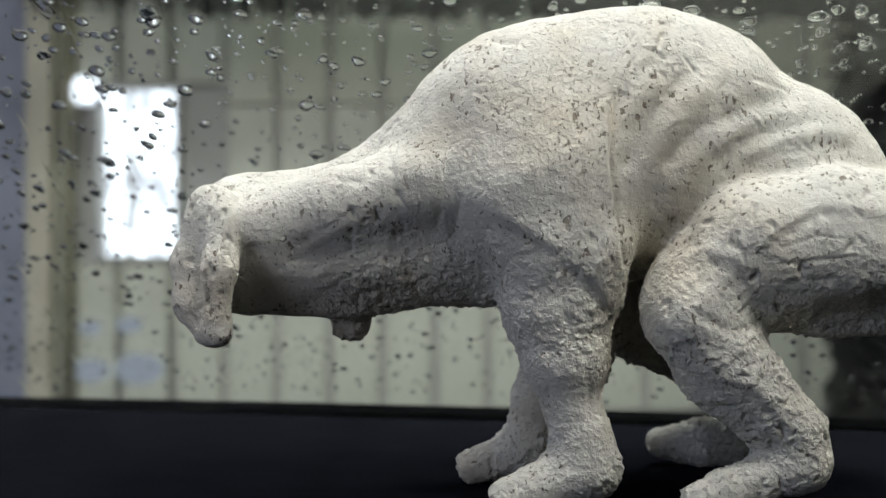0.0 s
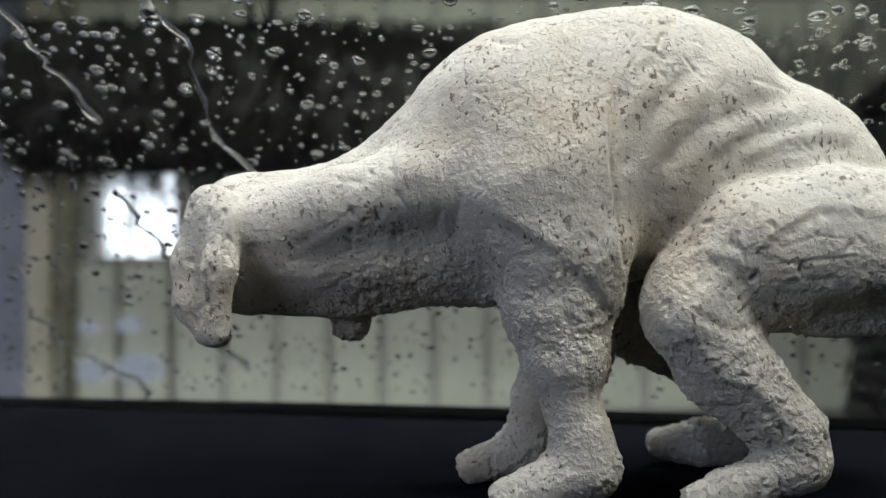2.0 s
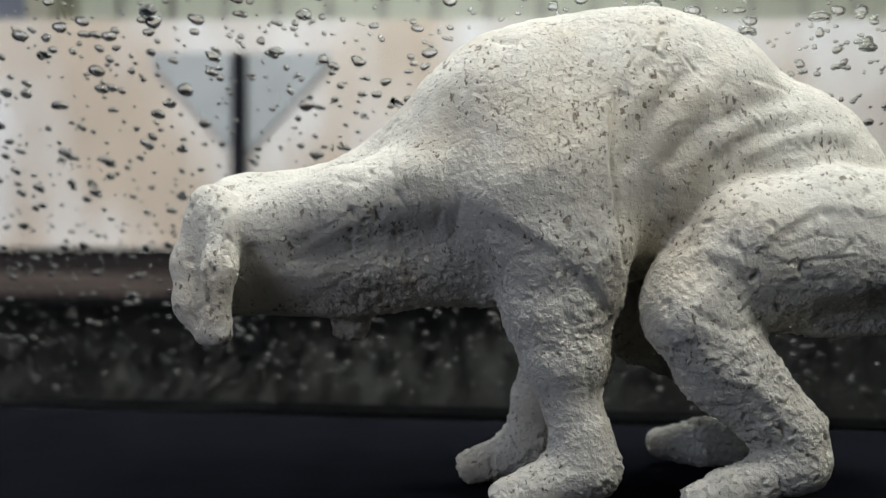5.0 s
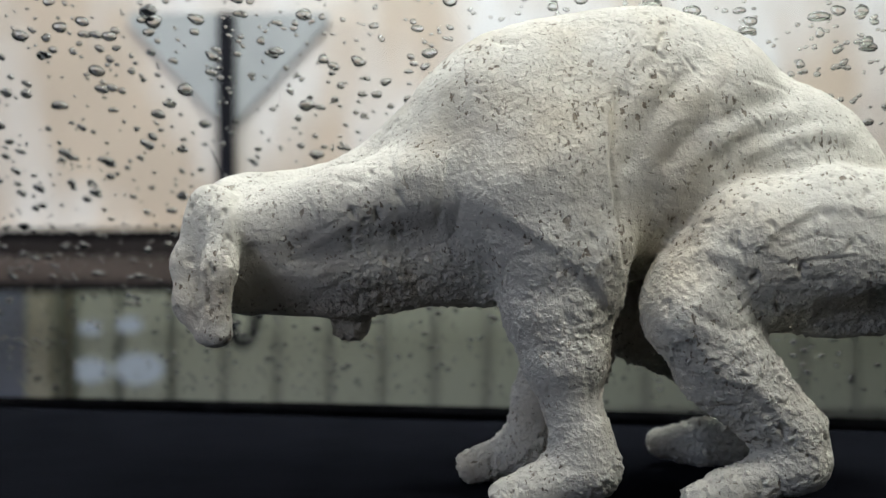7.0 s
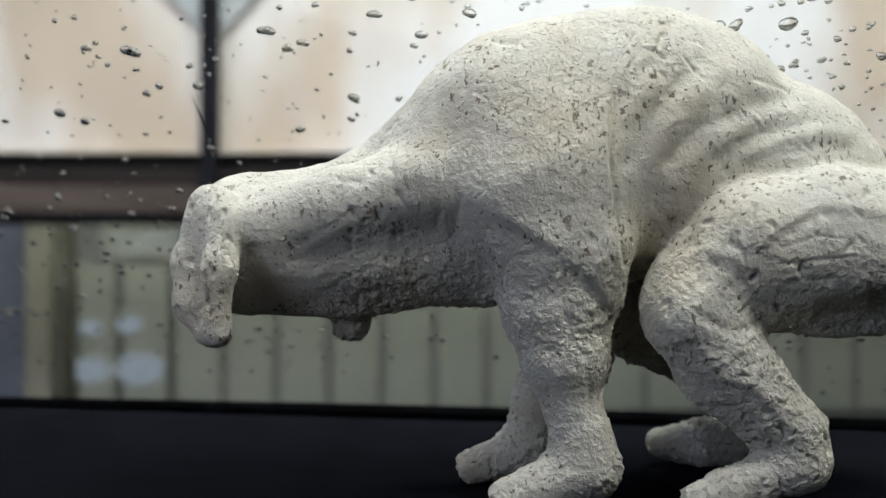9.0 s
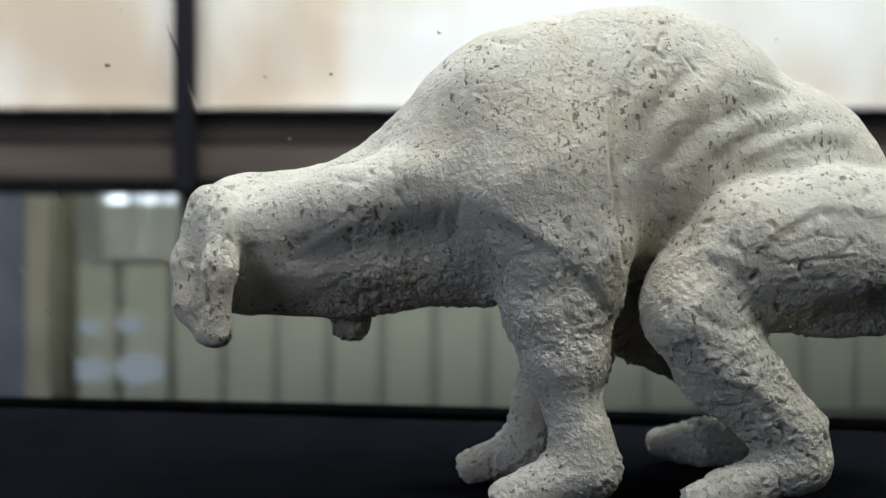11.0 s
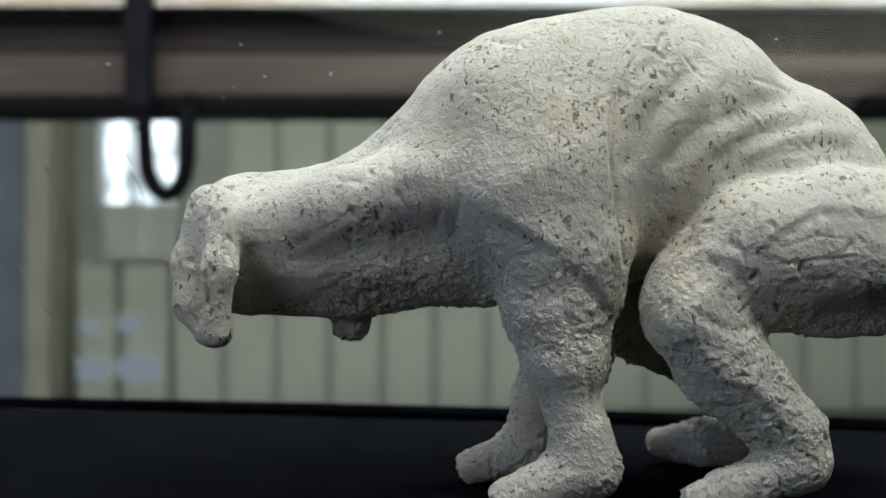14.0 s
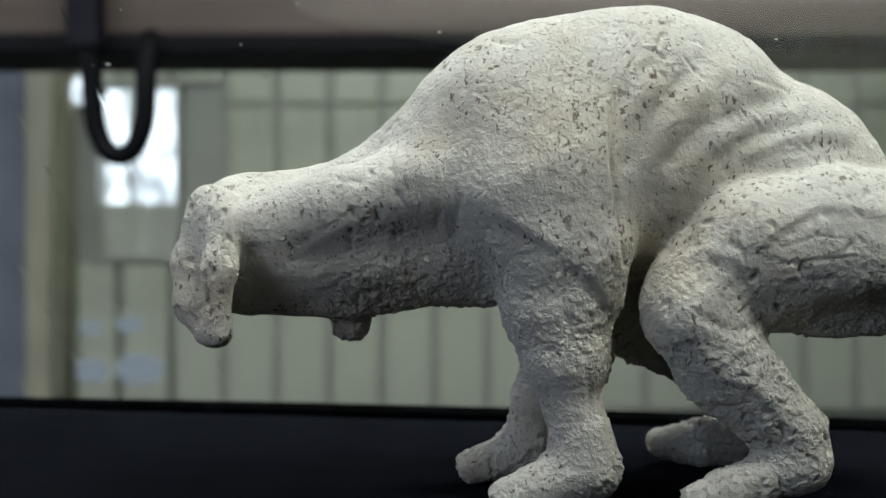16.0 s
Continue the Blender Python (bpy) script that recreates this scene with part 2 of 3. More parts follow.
def car_space():
    return Matrix.Translation((0, BASE_Y, BASE_Z)) @ Matrix.Rotation(YAW, 4, "Z")


def on_glass(u, v, off=0.0):
    """A point of the windscreen: u metres across, v metres up the slope from its foot."""
    n = Vector((0, math.sin(SLOPE), math.cos(SLOPE)))
    bow = 0.10 * u * u
    return car_space() @ (Vector((u, 0.045 - v * math.cos(SLOPE) - bow, -0.02 + v * math.sin(SLOPE))) + n * off)


def dashboard():
    dash = thing("dashboard", "matt black moulded car dashboard, faintly dusty", "dashboard")
    m = car_space()
    bm = bmesh.new()
    cols, rows = 40, 30
    g = []
    for j in range(rows + 1):
        y = -0.75 + 0.75 * j / rows
        line = []
        for i in range(cols + 1):
            x = -0.8 + 1.6 * i / cols
            z = -0.002 * math.cos(x * 5) - 0.004 * (max(0, y + 0.02) / 0.02) ** 2
            z -= 0.03 * max(0, (-0.5 - y) / 0.25) ** 2
            line.append(bm.verts.new(m @ Vector((x, y - 0.10 * x * x, z))))
        g.append(line)
    for j in range(rows):
        for i in range(cols):
            bm.faces.new((g[j][i], g[j][i + 1], g[j + 1][i + 1], g[j + 1][i]))
    r = bmesh.ops.extrude_face_region(bm, geom=bm.faces[:])
    for v in r["geom"]:
        if isinstance(v, bmesh.types.BMVert):
            v.co.z -= 0.30
    bmesh.ops.recalc_face_normals(bm, faces=bm.faces)
    part("top", bm, DASH, dash)
    hood = bmesh.new()
    bmesh.ops.create_uvsphere(hood, u_segments=32, v_segments=16, radius=1, matrix=Matrix.Translation((-0.26, 0.44, 1.02)) @ Matrix.Diagonal((0.10, 0.06, 0.02, 1)))
    part("instrument_hood", hood, BLACK, dash, smooth=True)
    # the cabin under the dashboard, down to the floor
    part("bulkhead", box(-0.8, 0.8, 0.35, 0.6, 0.0, 0.76, 0.01), BLACK, dash)


def windscreen():
    ws = thing("windscreen", "raked curved car windscreen with a black lower edge", "windscreen")
    for name, lo, hi, mt, off, th in (("glass", -0.3, 0.85, GLASS, 0.0, 0.004), ("black_edge", -0.3, 0.020, BLACK, 0.008, 0.006)):
        bm = bmesh.new()
        g = [[bm.verts.new(on_glass(-0.7 + 1.4 * i / 28, lo + (hi - lo) * j / 8, off)) for i in range(29)] for j in range(9)]
        h = [[bm.verts.new(on_glass(-0.7 + 1.4 * i / 28, lo + (hi - lo) * j / 8, off - th)) for i in range(29)] for j in range(9)]
        for j in range(8):
            for i in range(28):
                bm.faces.new((g[j][i], g[j][i + 1], g[j + 1][i + 1], g[j + 1][i]))
                bm.faces.new((h[j][i], h[j + 1][i], h[j + 1][i + 1], h[j][i + 1]))
        edge = [e for e in bm.edges if len(e.link_faces) == 1]
        bmesh.ops.bridge_loops(bm, edges=edge)
        bmesh.ops.recalc_face_normals(bm, faces=bm.faces)
        ob = part(name, bm, mt, ws)
        if name == "glass":
            ob.visible_shadow = False
    return ws


def cabin():
    # unseen shell, doors included, added to keep stray light off dog and dashboard
    cab = thing("cabin_light_block", "unseen dark cabin shell that blocks light from behind", "car interior")
    part("roof_light_block", box(-0.75, 0.75, -1.6, -0.45, 1.56, 1.60, 0.01), DASH, cab)
    part("seat_light_block", box(-0.75, 0.75, -0.75, -0.6, 0.2, 1.54, 0.03), DASH, cab)
    part("door", box(-0.86, -0.81, -0.6, 0.5, 0.2, 1.04, 0.02), DASH, cab)
    part("door", box(0.81, 0.86, -0.6, 0.5, 0.2, 1.04, 0.02), DASH, cab)
    part("pillar_light_block", box(-0.84, -0.78, -1.2, -0.45, 1.04, 1.56, 0.02), DASH, cab)
    part("pillar_light_block", box(0.78, 0.84, -1.2, -0.45, 1.04, 1.56, 0.02), DASH, cab)
    part("cabin_floor", box(-0.8, 0.8, -0.6, 0.35, 0.2, 0.26), DASH, cab)
    part("sill", box(-0.8, 0.8, -0.75, 0.35, 0.0, 0.2), DASH, cab)


# ---------- the clay dog ----------
class Clay:
    """A solid of blended round cones and carved grooves, as a distance field."""

    def __init__(self):
        self.ops = []

    def field(self, p):
        d = np.full(len(p), 1.0, np.float32)
        for sign, a, b, ra, rb, fl, k in self.ops:
            d = sign * self.blend(sign * d, self.cone(p, a, b, ra, rb, fl), k)
        return d

    @staticmethod
    def cone(p, a, b, ra, rb, fl):
        s = np.array((1, 1 / fl, 1), np.float32)
        q, d = (p - a) * s, (b - a) * s
        t = np.clip(q @ d / max(d @ d, 1e-9), 0, 1)
        e = q - t[:, None] * d
        return (np.sqrt((e * e).sum(1)) - (ra + (rb - ra) * t)) * (0.5 + 0.5 * fl)

    @staticmethod
    def blend(d, e, k):
        h = np.maximum(k - np.abs(d - e), 0) / k
        return np.minimum(d, e) - h * h * k * 0.25


def lattice_noise(p, scale, seed):
    # turned, so that the lattice lies askew to the body
    q = (p @ np.array(((0.80, 0.36, -0.48), (-0.60, 0.48, -0.64), (0.0, 0.80, 0.60)), np.float32)) * scale
    i = np.floor(q).astype(np.int64)
    f = (q - i).astype(np.float32)
    f = f * f * (3 - 2 * f)
    out = np.zeros(len(p), np.float32)
    for dx in (0, 1):
        for dy in (0, 1):
            for dz in (0, 1):
                h = ((i[:, 0] + dx) * 374761393 + (i[:, 1] + dy) * 668265263 + (i[:, 2] + dz) * 2147483647 + seed * 974634777) & 0xFFFFFFFF
                h = ((h ^ (h >> 13)) * 1274126177) & 0xFFFFFFFF
                h = (h ^ (h >> 16)) & 0xFFFF
                w = (f[:, 0] if dx else 1 - f[:, 0]) * (f[:, 1] if dy else 1 - f[:, 1]) * (f[:, 2] if dz else 1 - f[:, 2])
                out += w * (h / 65535.0).astype(np.float32)
    return out


def dog():
    c = Clay()

    def add(a, b, fl, k):
        c.ops.append((1, np.array(a[:3], np.float32), np.array(b[:3], np.float32), a[3], b[3], fl, k))

    def cut(a, b, fl, k):
        c.ops.append((-1, np.array(a[:3], np.float32), np.array(b[:3], np.float32), a[3], b[3], fl, k))

    # head, neck and trunk
    # head, neck and trunk
    # head, neck and trunk
    # head, neck and trunk
    # head, neck and trunk
    # head, neck and trunk
    add((-0.0829, 0.4700, 1.1522, 0.0313), (-0.0556, 0.4700, 1.1532, 0.0303), 0.66, 0.01)
    add((-0.0556, 0.4700, 1.1532, 0.0303), (-0.0358, 0.4700, 1.1557, 0.0303), 0.66, 0.01)
    add((-0.0358, 0.4700, 1.1557, 0.0303), (-0.0132, 0.4700, 1.1681, 0.0323), 0.66, 0.01)
    add((-0.0132, 0.4700, 1.1681, 0.0323), (0.0067, 0.4700, 1.1761, 0.0400), 0.66, 0.01)
    add((0.0067, 0.4700, 1.1761, 0.0400), (0.0276, 0.4700, 1.1895, 0.0454), 0.66, 0.01)
    add((0.0276, 0.4700, 1.1895, 0.0454), (0.0512, 0.4700, 1.1999, 0.0487), 0.66, 0.01)
    add((0.0512, 0.4700, 1.1999, 0.0487), (0.0834, 0.4700, 1.1969, 0.0569), 0.66, 0.01)
    add((0.0834, 0.4700, 1.1969, 0.0569), (0.1063, 0.4700, 1.1920, 0.0531), 0.66, 0.01)
    add((0.1063, 0.4700, 1.1920, 0.0531), (0.1311, 0.4700, 1.1781, 0.0397), 0.66, 0.01)
    add((0.1311, 0.4700, 1.1781, 0.0397), (0.1460, 0.4700, 1.1746, 0.0449), 0.66, 0.01)
    add((0.1460, 0.4700, 1.1746, 0.0449), (0.1609, 0.4700, 1.1589, 0.0402), 0.66, 0.01)
    add((0.1609, 0.4700, 1.1589, 0.0402), (0.1803, 0.4700, 1.1478, 0.0335), 0.66, 0.01)
    add((-0.0358, 0.4700, 1.1542, 0.0278), (0.0189, 0.4700, 1.1562, 0.0308), 0.7, 0.012)
    # planes of the head: the underside and the top
    cut((-0.0745, 0.4097, 1.0922, 0.0600), (0.0035, 0.4097, 1.0922, 0.0600), 1.0, 0.003)
    cut((-0.0809, 0.4328, 1.2067, 0.0400), (-0.0547, 0.4328, 1.2067, 0.0400), 1.0, 0.003)
    # cheek, hollowed behind the ear
    add((-0.0753, 0.4541, 1.1610, 0.0120), (-0.0439, 0.4511, 1.1688, 0.0131), 0.8, 0.01)
    add((-0.0439, 0.4511, 1.1688, 0.0131), (-0.0057, 0.4470, 1.1774, 0.0177), 0.8, 0.01)
    cut((-0.0850, 0.4445, 1.1526, 0.0023), (-0.0819, 0.4430, 1.1362, 0.0075), 1.0, 0.003)
    cut((-0.0819, 0.4430, 1.1362, 0.0075), (-0.0808, 0.4470, 1.1207, 0.0104), 1.0, 0.003)
    add((-0.0414, 0.4774, 1.1220, 0.0086), (-0.0409, 0.4774, 1.1177, 0.0088), 0.8, 0.004)
    # shoulder and near foreleg
    add((0.0481, 0.4530, 1.1466, 0.0239), (0.0478, 0.4500, 1.1267, 0.0231), 1.0, 0.008)
    add((0.0478, 0.4500, 1.1267, 0.0231), (0.0515, 0.4452, 1.1034, 0.0176), 1.0, 0.003)
    add((0.0515, 0.4452, 1.1034, 0.0176), (0.0537, 0.4439, 1.0857, 0.0117), 1.0, 0.003)
    add((0.0537, 0.4439, 1.0857, 0.0117), (0.0574, 0.4432, 1.0720, 0.0126), 1.0, 0.003)
    add((0.0574, 0.4432, 1.0720, 0.0126), (0.0597, 0.4432, 1.0603, 0.0124), 1.0, 0.003)
    add((0.0290, 0.4540, 1.2042, 0.0312), (0.0424, 0.4430, 1.1772, 0.0257), 0.7, 0.02)
    add((0.0424, 0.4430, 1.1772, 0.0257), (0.0593, 0.4385, 1.1502, 0.0130), 0.7, 0.02)
    add((0.0596, 0.4370, 1.1502, 0.0125), (0.0626, 0.4420, 1.1351, 0.0103), 0.9, 0.006)
    add((0.0626, 0.4420, 1.1351, 0.0103), (0.0601, 0.4440, 1.1150, 0.0094), 0.9, 0.003)
    add((0.0275, 0.4480, 1.1739, 0.0189), (0.0413, 0.4440, 1.1502, 0.0183), 1.0, 0.01)
    add((0.0592, 0.4427, 1.0588, 0.0124), (0.0267, 0.4390, 1.0482, 0.0077), 0.9, 0.008)
    # far foreleg
    add((0.0562, 0.4923, 1.1427, 0.0273), (0.0563, 0.4936, 1.1111, 0.0183), 1.0, 0.01)
    add((0.0563, 0.4936, 1.1111, 0.0183), (0.0452, 0.4941, 1.0798, 0.0110), 1.0, 0.01)
    add((0.0452, 0.4941, 1.0798, 0.0110), (0.0423, 0.4941, 1.0589, 0.0115), 1.0, 0.01)
    add((0.0423, 0.4941, 1.0589, 0.0115), (0.0146, 0.4923, 1.0499, 0.0078), 1.0, 0.01)
    add((0.0694, 0.4900, 1.1114, 0.0088), (0.0689, 0.4900, 1.0946, 0.0078), 1.0, 0.006)
    # near thigh
    add((0.1048, 0.4407, 1.1330, 0.0212), (0.1292, 0.4407, 1.1516, 0.0277), 0.8, 0.004)
    add((0.1292, 0.4407, 1.1516, 0.0277), (0.1602, 0.4427, 1.1549, 0.0297), 0.8, 0.003)
    add((0.1602, 0.4427, 1.1549, 0.0297), (0.1969, 0.4464, 1.1502, 0.0328), 0.8, 0.003)
    add((0.1311, 0.4472, 1.1363, 0.0213), (0.1629, 0.4501, 1.1431, 0.0297), 0.8, 0.008)
    add((0.1629, 0.4501, 1.1431, 0.0297), (0.1997, 0.4526, 1.1433, 0.0292), 0.8, 0.003)
    cut((0.1505, 0.4184, 1.0992, 0.0298), (0.1936, 0.4184, 1.1078, 0.0309), 1.0, 0.003)
    # near hind leg
    add((0.1015, 0.4397, 1.1235, 0.0200), (0.1223, 0.4402, 1.0972, 0.0163), 1.0, 0.008)
    add((0.1223, 0.4402, 1.0972, 0.0163), (0.1442, 0.4402, 1.0756, 0.0126), 1.0, 0.003)
    add((0.1442, 0.4402, 1.0756, 0.0126), (0.1463, 0.4402, 1.0644, 0.0121), 1.0, 0.003)
    add((0.1123, 0.4420, 1.0989, 0.0145), (0.1307, 0.4410, 1.0815, 0.0117), 1.0, 0.008)
    add((0.1458, 0.4402, 1.0616, 0.0114), (0.1168, 0.4377, 1.0515, 0.0083), 0.9, 0.008)
    add((0.1168, 0.4377, 1.0515, 0.0083), (0.1049, 0.4365, 1.0476, 0.0074), 0.9, 0.003)
    # far hind leg
    add((0.1616, 0.4973, 1.1555, 0.0368), (0.0981, 0.5072, 1.1221, 0.0255), 1.0, 0.01)
    add((0.1010, 0.5097, 1.1182, 0.0221), (0.1511, 0.5246, 1.0813, 0.0150), 1.0, 0.01)
    add((0.1511, 0.5246, 1.0813, 0.0150), (0.1556, 0.5308, 1.0664, 0.0137), 1.0, 0.01)
    add((0.1546, 0.5321, 1.0533, 0.0129), (0.1284, 0.5330, 1.0534, 0.0113), 0.9, 0.008)
    add((0.1284, 0.5330, 1.0534, 0.0113), (0.1088, 0.5333, 1.0534, 0.0076), 0.9, 0.003)
    # ear: a hanging slab with a raised rim
    add((-0.0977, 0.4510, 1.1664, 0.0110), (-0.1044, 0.4520, 1.1431, 0.0105), 0.45, 0.003)
    add((-0.1044, 0.4520, 1.1431, 0.0105), (-0.1031, 0.4515, 1.1276, 0.0100), 0.45, 0.003)
    add((-0.1031, 0.4515, 1.1276, 0.0100), (-0.0984, 0.4500, 1.1160, 0.0069), 0.45, 0.003)
    add((-0.0931, 0.4450, 1.1632, 0.0047), (-0.0919, 0.4405, 1.1409, 0.0044), 0.7, 0.012)
    add((-0.0919, 0.4405, 1.1409, 0.0044), (-0.0933, 0.4425, 1.1156, 0.0056), 0.7, 0.012)

    vox, blk = 0.00072, 8
    lo, hi = np.array((-0.135, 0.385, 1.030)), np.array((0.265, 0.565, 1.27))
    nb = np.ceil((hi - lo) / (vox * blk)).astype(int)
    n = nb * blk + 1
    gi = np.stack(np.meshgrid(*[np.arange(k) for k in nb], indexing="ij"), -1).reshape(-1, 3)
    mid = c.field((lo + (gi + 0.5) * blk * vox).astype(np.float32))
    vol = np.empty(n, np.float32)
    vol[:] = 1.0
    vol[:-1, :-1, :-1] = np.repeat(np.repeat(np.repeat(mid.reshape(nb), blk, 0), blk, 1), blk, 2)
    near = gi[np.abs(mid) < blk * vox * 1.5]
    loc = np.stack(np.meshgrid(*[np.arange(blk + 1)] * 3, indexing="ij"), -1).reshape(-1, 3)
    for s in range(0, len(near), 400):
        ids = (near[s:s + 400, None, :] * blk + loc[None]).reshape(-1, 3)
        vol[ids[:, 0], ids[:, 1], ids[:, 2]] = c.field((lo + ids * vox).astype(np.float32))
    # surface nets
    ins = vol < 0
    cnt = np.zeros(n - 1, np.int8)
    for dx in (0, 1):
        for dy in (0, 1):
            for dz in (0, 1):
                cnt += ins[dx:n[0] - 1 + dx, dy:n[1] - 1 + dy, dz:n[2] - 1 + dz]
    cells = np.argwhere((cnt > 0) & (cnt < 8))
    index = np.full(n - 1, -1, np.int32)
    index[cells[:, 0], cells[:, 1], cells[:, 2]] = np.arange(len(cells))
    pos, num = np.zeros((len(cells), 3), np.float32), np.zeros(len(cells), np.float32)
    corner = [(dx, dy, dz) for dx in (0, 1) for dy in (0, 1) for dz in (0, 1)]
    for p in corner:
        for ax in range(3):
            if p[ax]:
                continue
            q = list(p)
            q[ax] = 1
            va = vol[cells[:, 0] + p[0], cells[:, 1] + p[1], cells[:, 2] + p[2]]
            vb = vol[cells[:, 0] + q[0], cells[:, 1] + q[1], cells[:, 2] + q[2]]
            x = (va < 0) != (vb < 0)
            t = np.where(x, va / np.where(x, va - vb, 1), 0)
            v = np.array(p, np.float32)[None] + t[:, None] * (np.array(q) - np.array(p))[None]
            pos[x] += v[x]
            num[x] += 1
    verts = (lo + (cells + pos / num[:, None]) * vox).astype(np.float32)
    quads = []
    for ax in range(3):
        u, w = (ax + 1) % 3, (ax + 2) % 3
        sl0, sl1 = [slice(1, -1)] * 3, [slice(1, -1)] * 3
        sl0[ax], sl1[ax] = slice(0, -1), slice(1, None)
        a, b = ins[tuple(sl0)], ins[tuple(sl1)]
        for flip, mask in ((False, a & ~b), (True, ~a & b)):
            e = np.argwhere(mask)
            off = np.ones(3, int)
            off[ax] = 0
            e = e + off
            def cell(du, dw):
                k = e.copy()
                k[:, u] -= du
                k[:, w] -= dw
                return index[k[:, 0], k[:, 1], k[:, 2]]
            q = np.stack((cell(1, 1), cell(0, 1), cell(0, 0), cell(1, 0)), 1)
            quads.append(q[:, ::-1] if flip else q)
    quads = np.concatenate(quads)
    quads = quads[(quads >= 0).all(1)]
    # vertex normals from the field
    h = 0.0008
    grad = np.stack([c.field(verts + h * np.eye(3, dtype=np.float32)[k]) - c.field(verts - h * np.eye(3, dtype=np.float32)[k]) for k in range(3)], 1)
    nrm = grad / np.maximum(np.linalg.norm(grad, axis=1, keepdims=True), 1e-9)
    # lumps, tool marks, grain and pits in the clay
    f = lattice_noise(verts, 45, 1) - 0.5
    g = lattice_noise(verts, 120, 2) - 0.5
    e = lattice_noise(verts, 330, 3) - 0.5
    fine = lattice_noise(verts, 800, 4) - 0.5
    rough = np.clip(lattice_noise(verts, 22, 5) * 2.2 - 0.7, 0, 1)
    low = np.clip((1.165 - verts[:, 2]) / 0.05, 0.0, 1) * np.clip((verts[:, 0] + 0.085) / 0.03, 0.25, 1)
    rough = np.clip(rough * (0.12 + 0.25 * low) + low * (0.30 + 0.65 * np.clip(lattice_noise(verts, 60, 13) * 1.6 - 0.45, 0, 1)), 0, 1)
    # drawn marks on the side that is seen: grooves (-) and ridges (+), given in centimetres across and up
    plane = np.stack((verts[:, 0] / verts[:, 1], (verts[:, 2] - 1.15) / verts[:, 1]), 1) * 47.0
    facing = np.clip(-nrm[:, 1] * 3 + 0.6, 0, 1)
    marks = np.zeros(len(verts), np.float32)

    def mark(height, width, *points):
        near2 = np.full(len(verts), 9.0, np.float32)
        for a, b in zip(points, points[1:]):
            a, b = np.array(a), np.array(b)
            t = np.clip((plane - a) @ (b - a) / ((b - a) @ (b - a)), 0, 1)
            e = plane - a - t[:, None] * (b - a)
            near2 = np.minimum(near2, (e * e).sum(1))
        marks[:] += (height * 0.0006 * np.exp(-near2 / (width * width)) * facing).astype(np.float32)

    def step(height, width, soft, side, *points):
        """Raises the clay along one side of a line, falling off away from it."""
        near2, sign = np.full(len(verts), 99.0, np.float32), np.ones(len(verts), np.float32)
        for a, b in zip(points, points[1:]):
            a, b = np.array(a), np.array(b)
            t = np.clip((plane - a) @ (b - a) / ((b - a) @ (b - a)), 0, 1)
            gap = plane - a - t[:, None] * (b - a)
            d2 = (gap * gap).sum(1)
            cross = (b - a)[0] * gap[:, 1] - (b - a)[1] * gap[:, 0]
            sign = np.where(d2 < near2, cross / np.linalg.norm(b - a), sign)
            near2 = np.minimum(near2, d2)
        d = np.sqrt(near2)
        edge = np.clip(sign * side / soft + 0.5, 0, 1)
        edge = edge * edge * (3 - 2 * edge)
        marks[:] += (height * 0.0008 * edge * np.exp(-d / width) * facing).astype(np.float32)

    mark(-1.3, 0.3, (7.60, 6.23), (8.34, 7.60), (9.83, 8.59))
    mark(-2.0, 0.42, (8.22, 3.75), (9.09, 5.98), (11.32, 8.22))
    mark(-1.8, 0.4, (9.96, 3.87), (11.32, 5.36), (13.56, 6.36), (15.30, 6.68))
    mark(-1.5, 0.36, (12.07, 3.87), (14.05, 4.99), (16.29, 5.61))
    mark(-1.0, 0.3, (13.56, 3.75), (15.79, 4.44), (17.78, 4.44))
    mark(1.3, 0.5, (9.09, 4.00), (10.08, 5.61), (12.32, 7.72))
    mark(1.2, 0.45, (11.07, 3.75), (12.56, 5.11), (15.30, 6.11))
    mark(1.0, 0.4, (13.31, 4.25), (15.79, 5.11), (17.53, 5.11))
    step(2.6, 1.4, 0.25, -1, (7.4, 6.0), (7.25, 4.0), (7.5, 1.51), (7.7, 0.27))
    mark(-2.0, 0.13, (7.4, 5.9), (7.32, 4.0), (7.6, 1.51), (7.9, -0.72))
    step(-1.6, 1.5, 0.5, -1, (14.05, 0.02), (14.67, 0.65), (16.66, 1.81), (19.27, 1.42))
    mark(-0.8, 0.10, (14.92, 0.02), (16.54, 0.57), (17.78, 0.4))
    mark(-0.8, 0.10, (14.8, -0.72), (18.03, -0.35))
    mark(-0.8, 0.10, (15.29, -1.46), (17.28, -1.27))
    mark(-2.2, 0.12, (12.07, -6.93), (12.94, -7.18), (13.8, -7.62))
    mark(-1.0, 0.15, (-4.57, 3.05), (-3.58, 2.88))
    mark(-1.0, 0.22, (-2.33, 4.0), (-1.84, 1.02), (-1.22, -0.97))
    mark(-0.9, 0.17, (0.4, 5.24), (-0.22, 1.02))
    mark(-0.8, 0.17, (1.39, 4.74), (0.4, 0.52))
    step(2.2, 1.2, 0.8, 1, (2.09, 1.51), (4.37, 0.32), (6.60, -1.46), (7.23, -2.46))
    mark(-0.5, 0.07, (-5.19, 0.82), (-4.57, 1.32), (-3.95, 1.71))
    mark(-0.8, 0.10, (-5.93, 2.01), (-5.51, 1.39))
    mark(0.5, 0.2, (-6.06, 0.02), (-5.31, 0.40))
    mark(-1.0, 0.08, (10.58, 8.47), (11.45, 7.47))
    mark(-1.2, 0.14, (2.51, 9.21), (3.63, 9.26))
    mark(-0.9, 0.10, (13.68, 7.47), (15.30, 6.98))
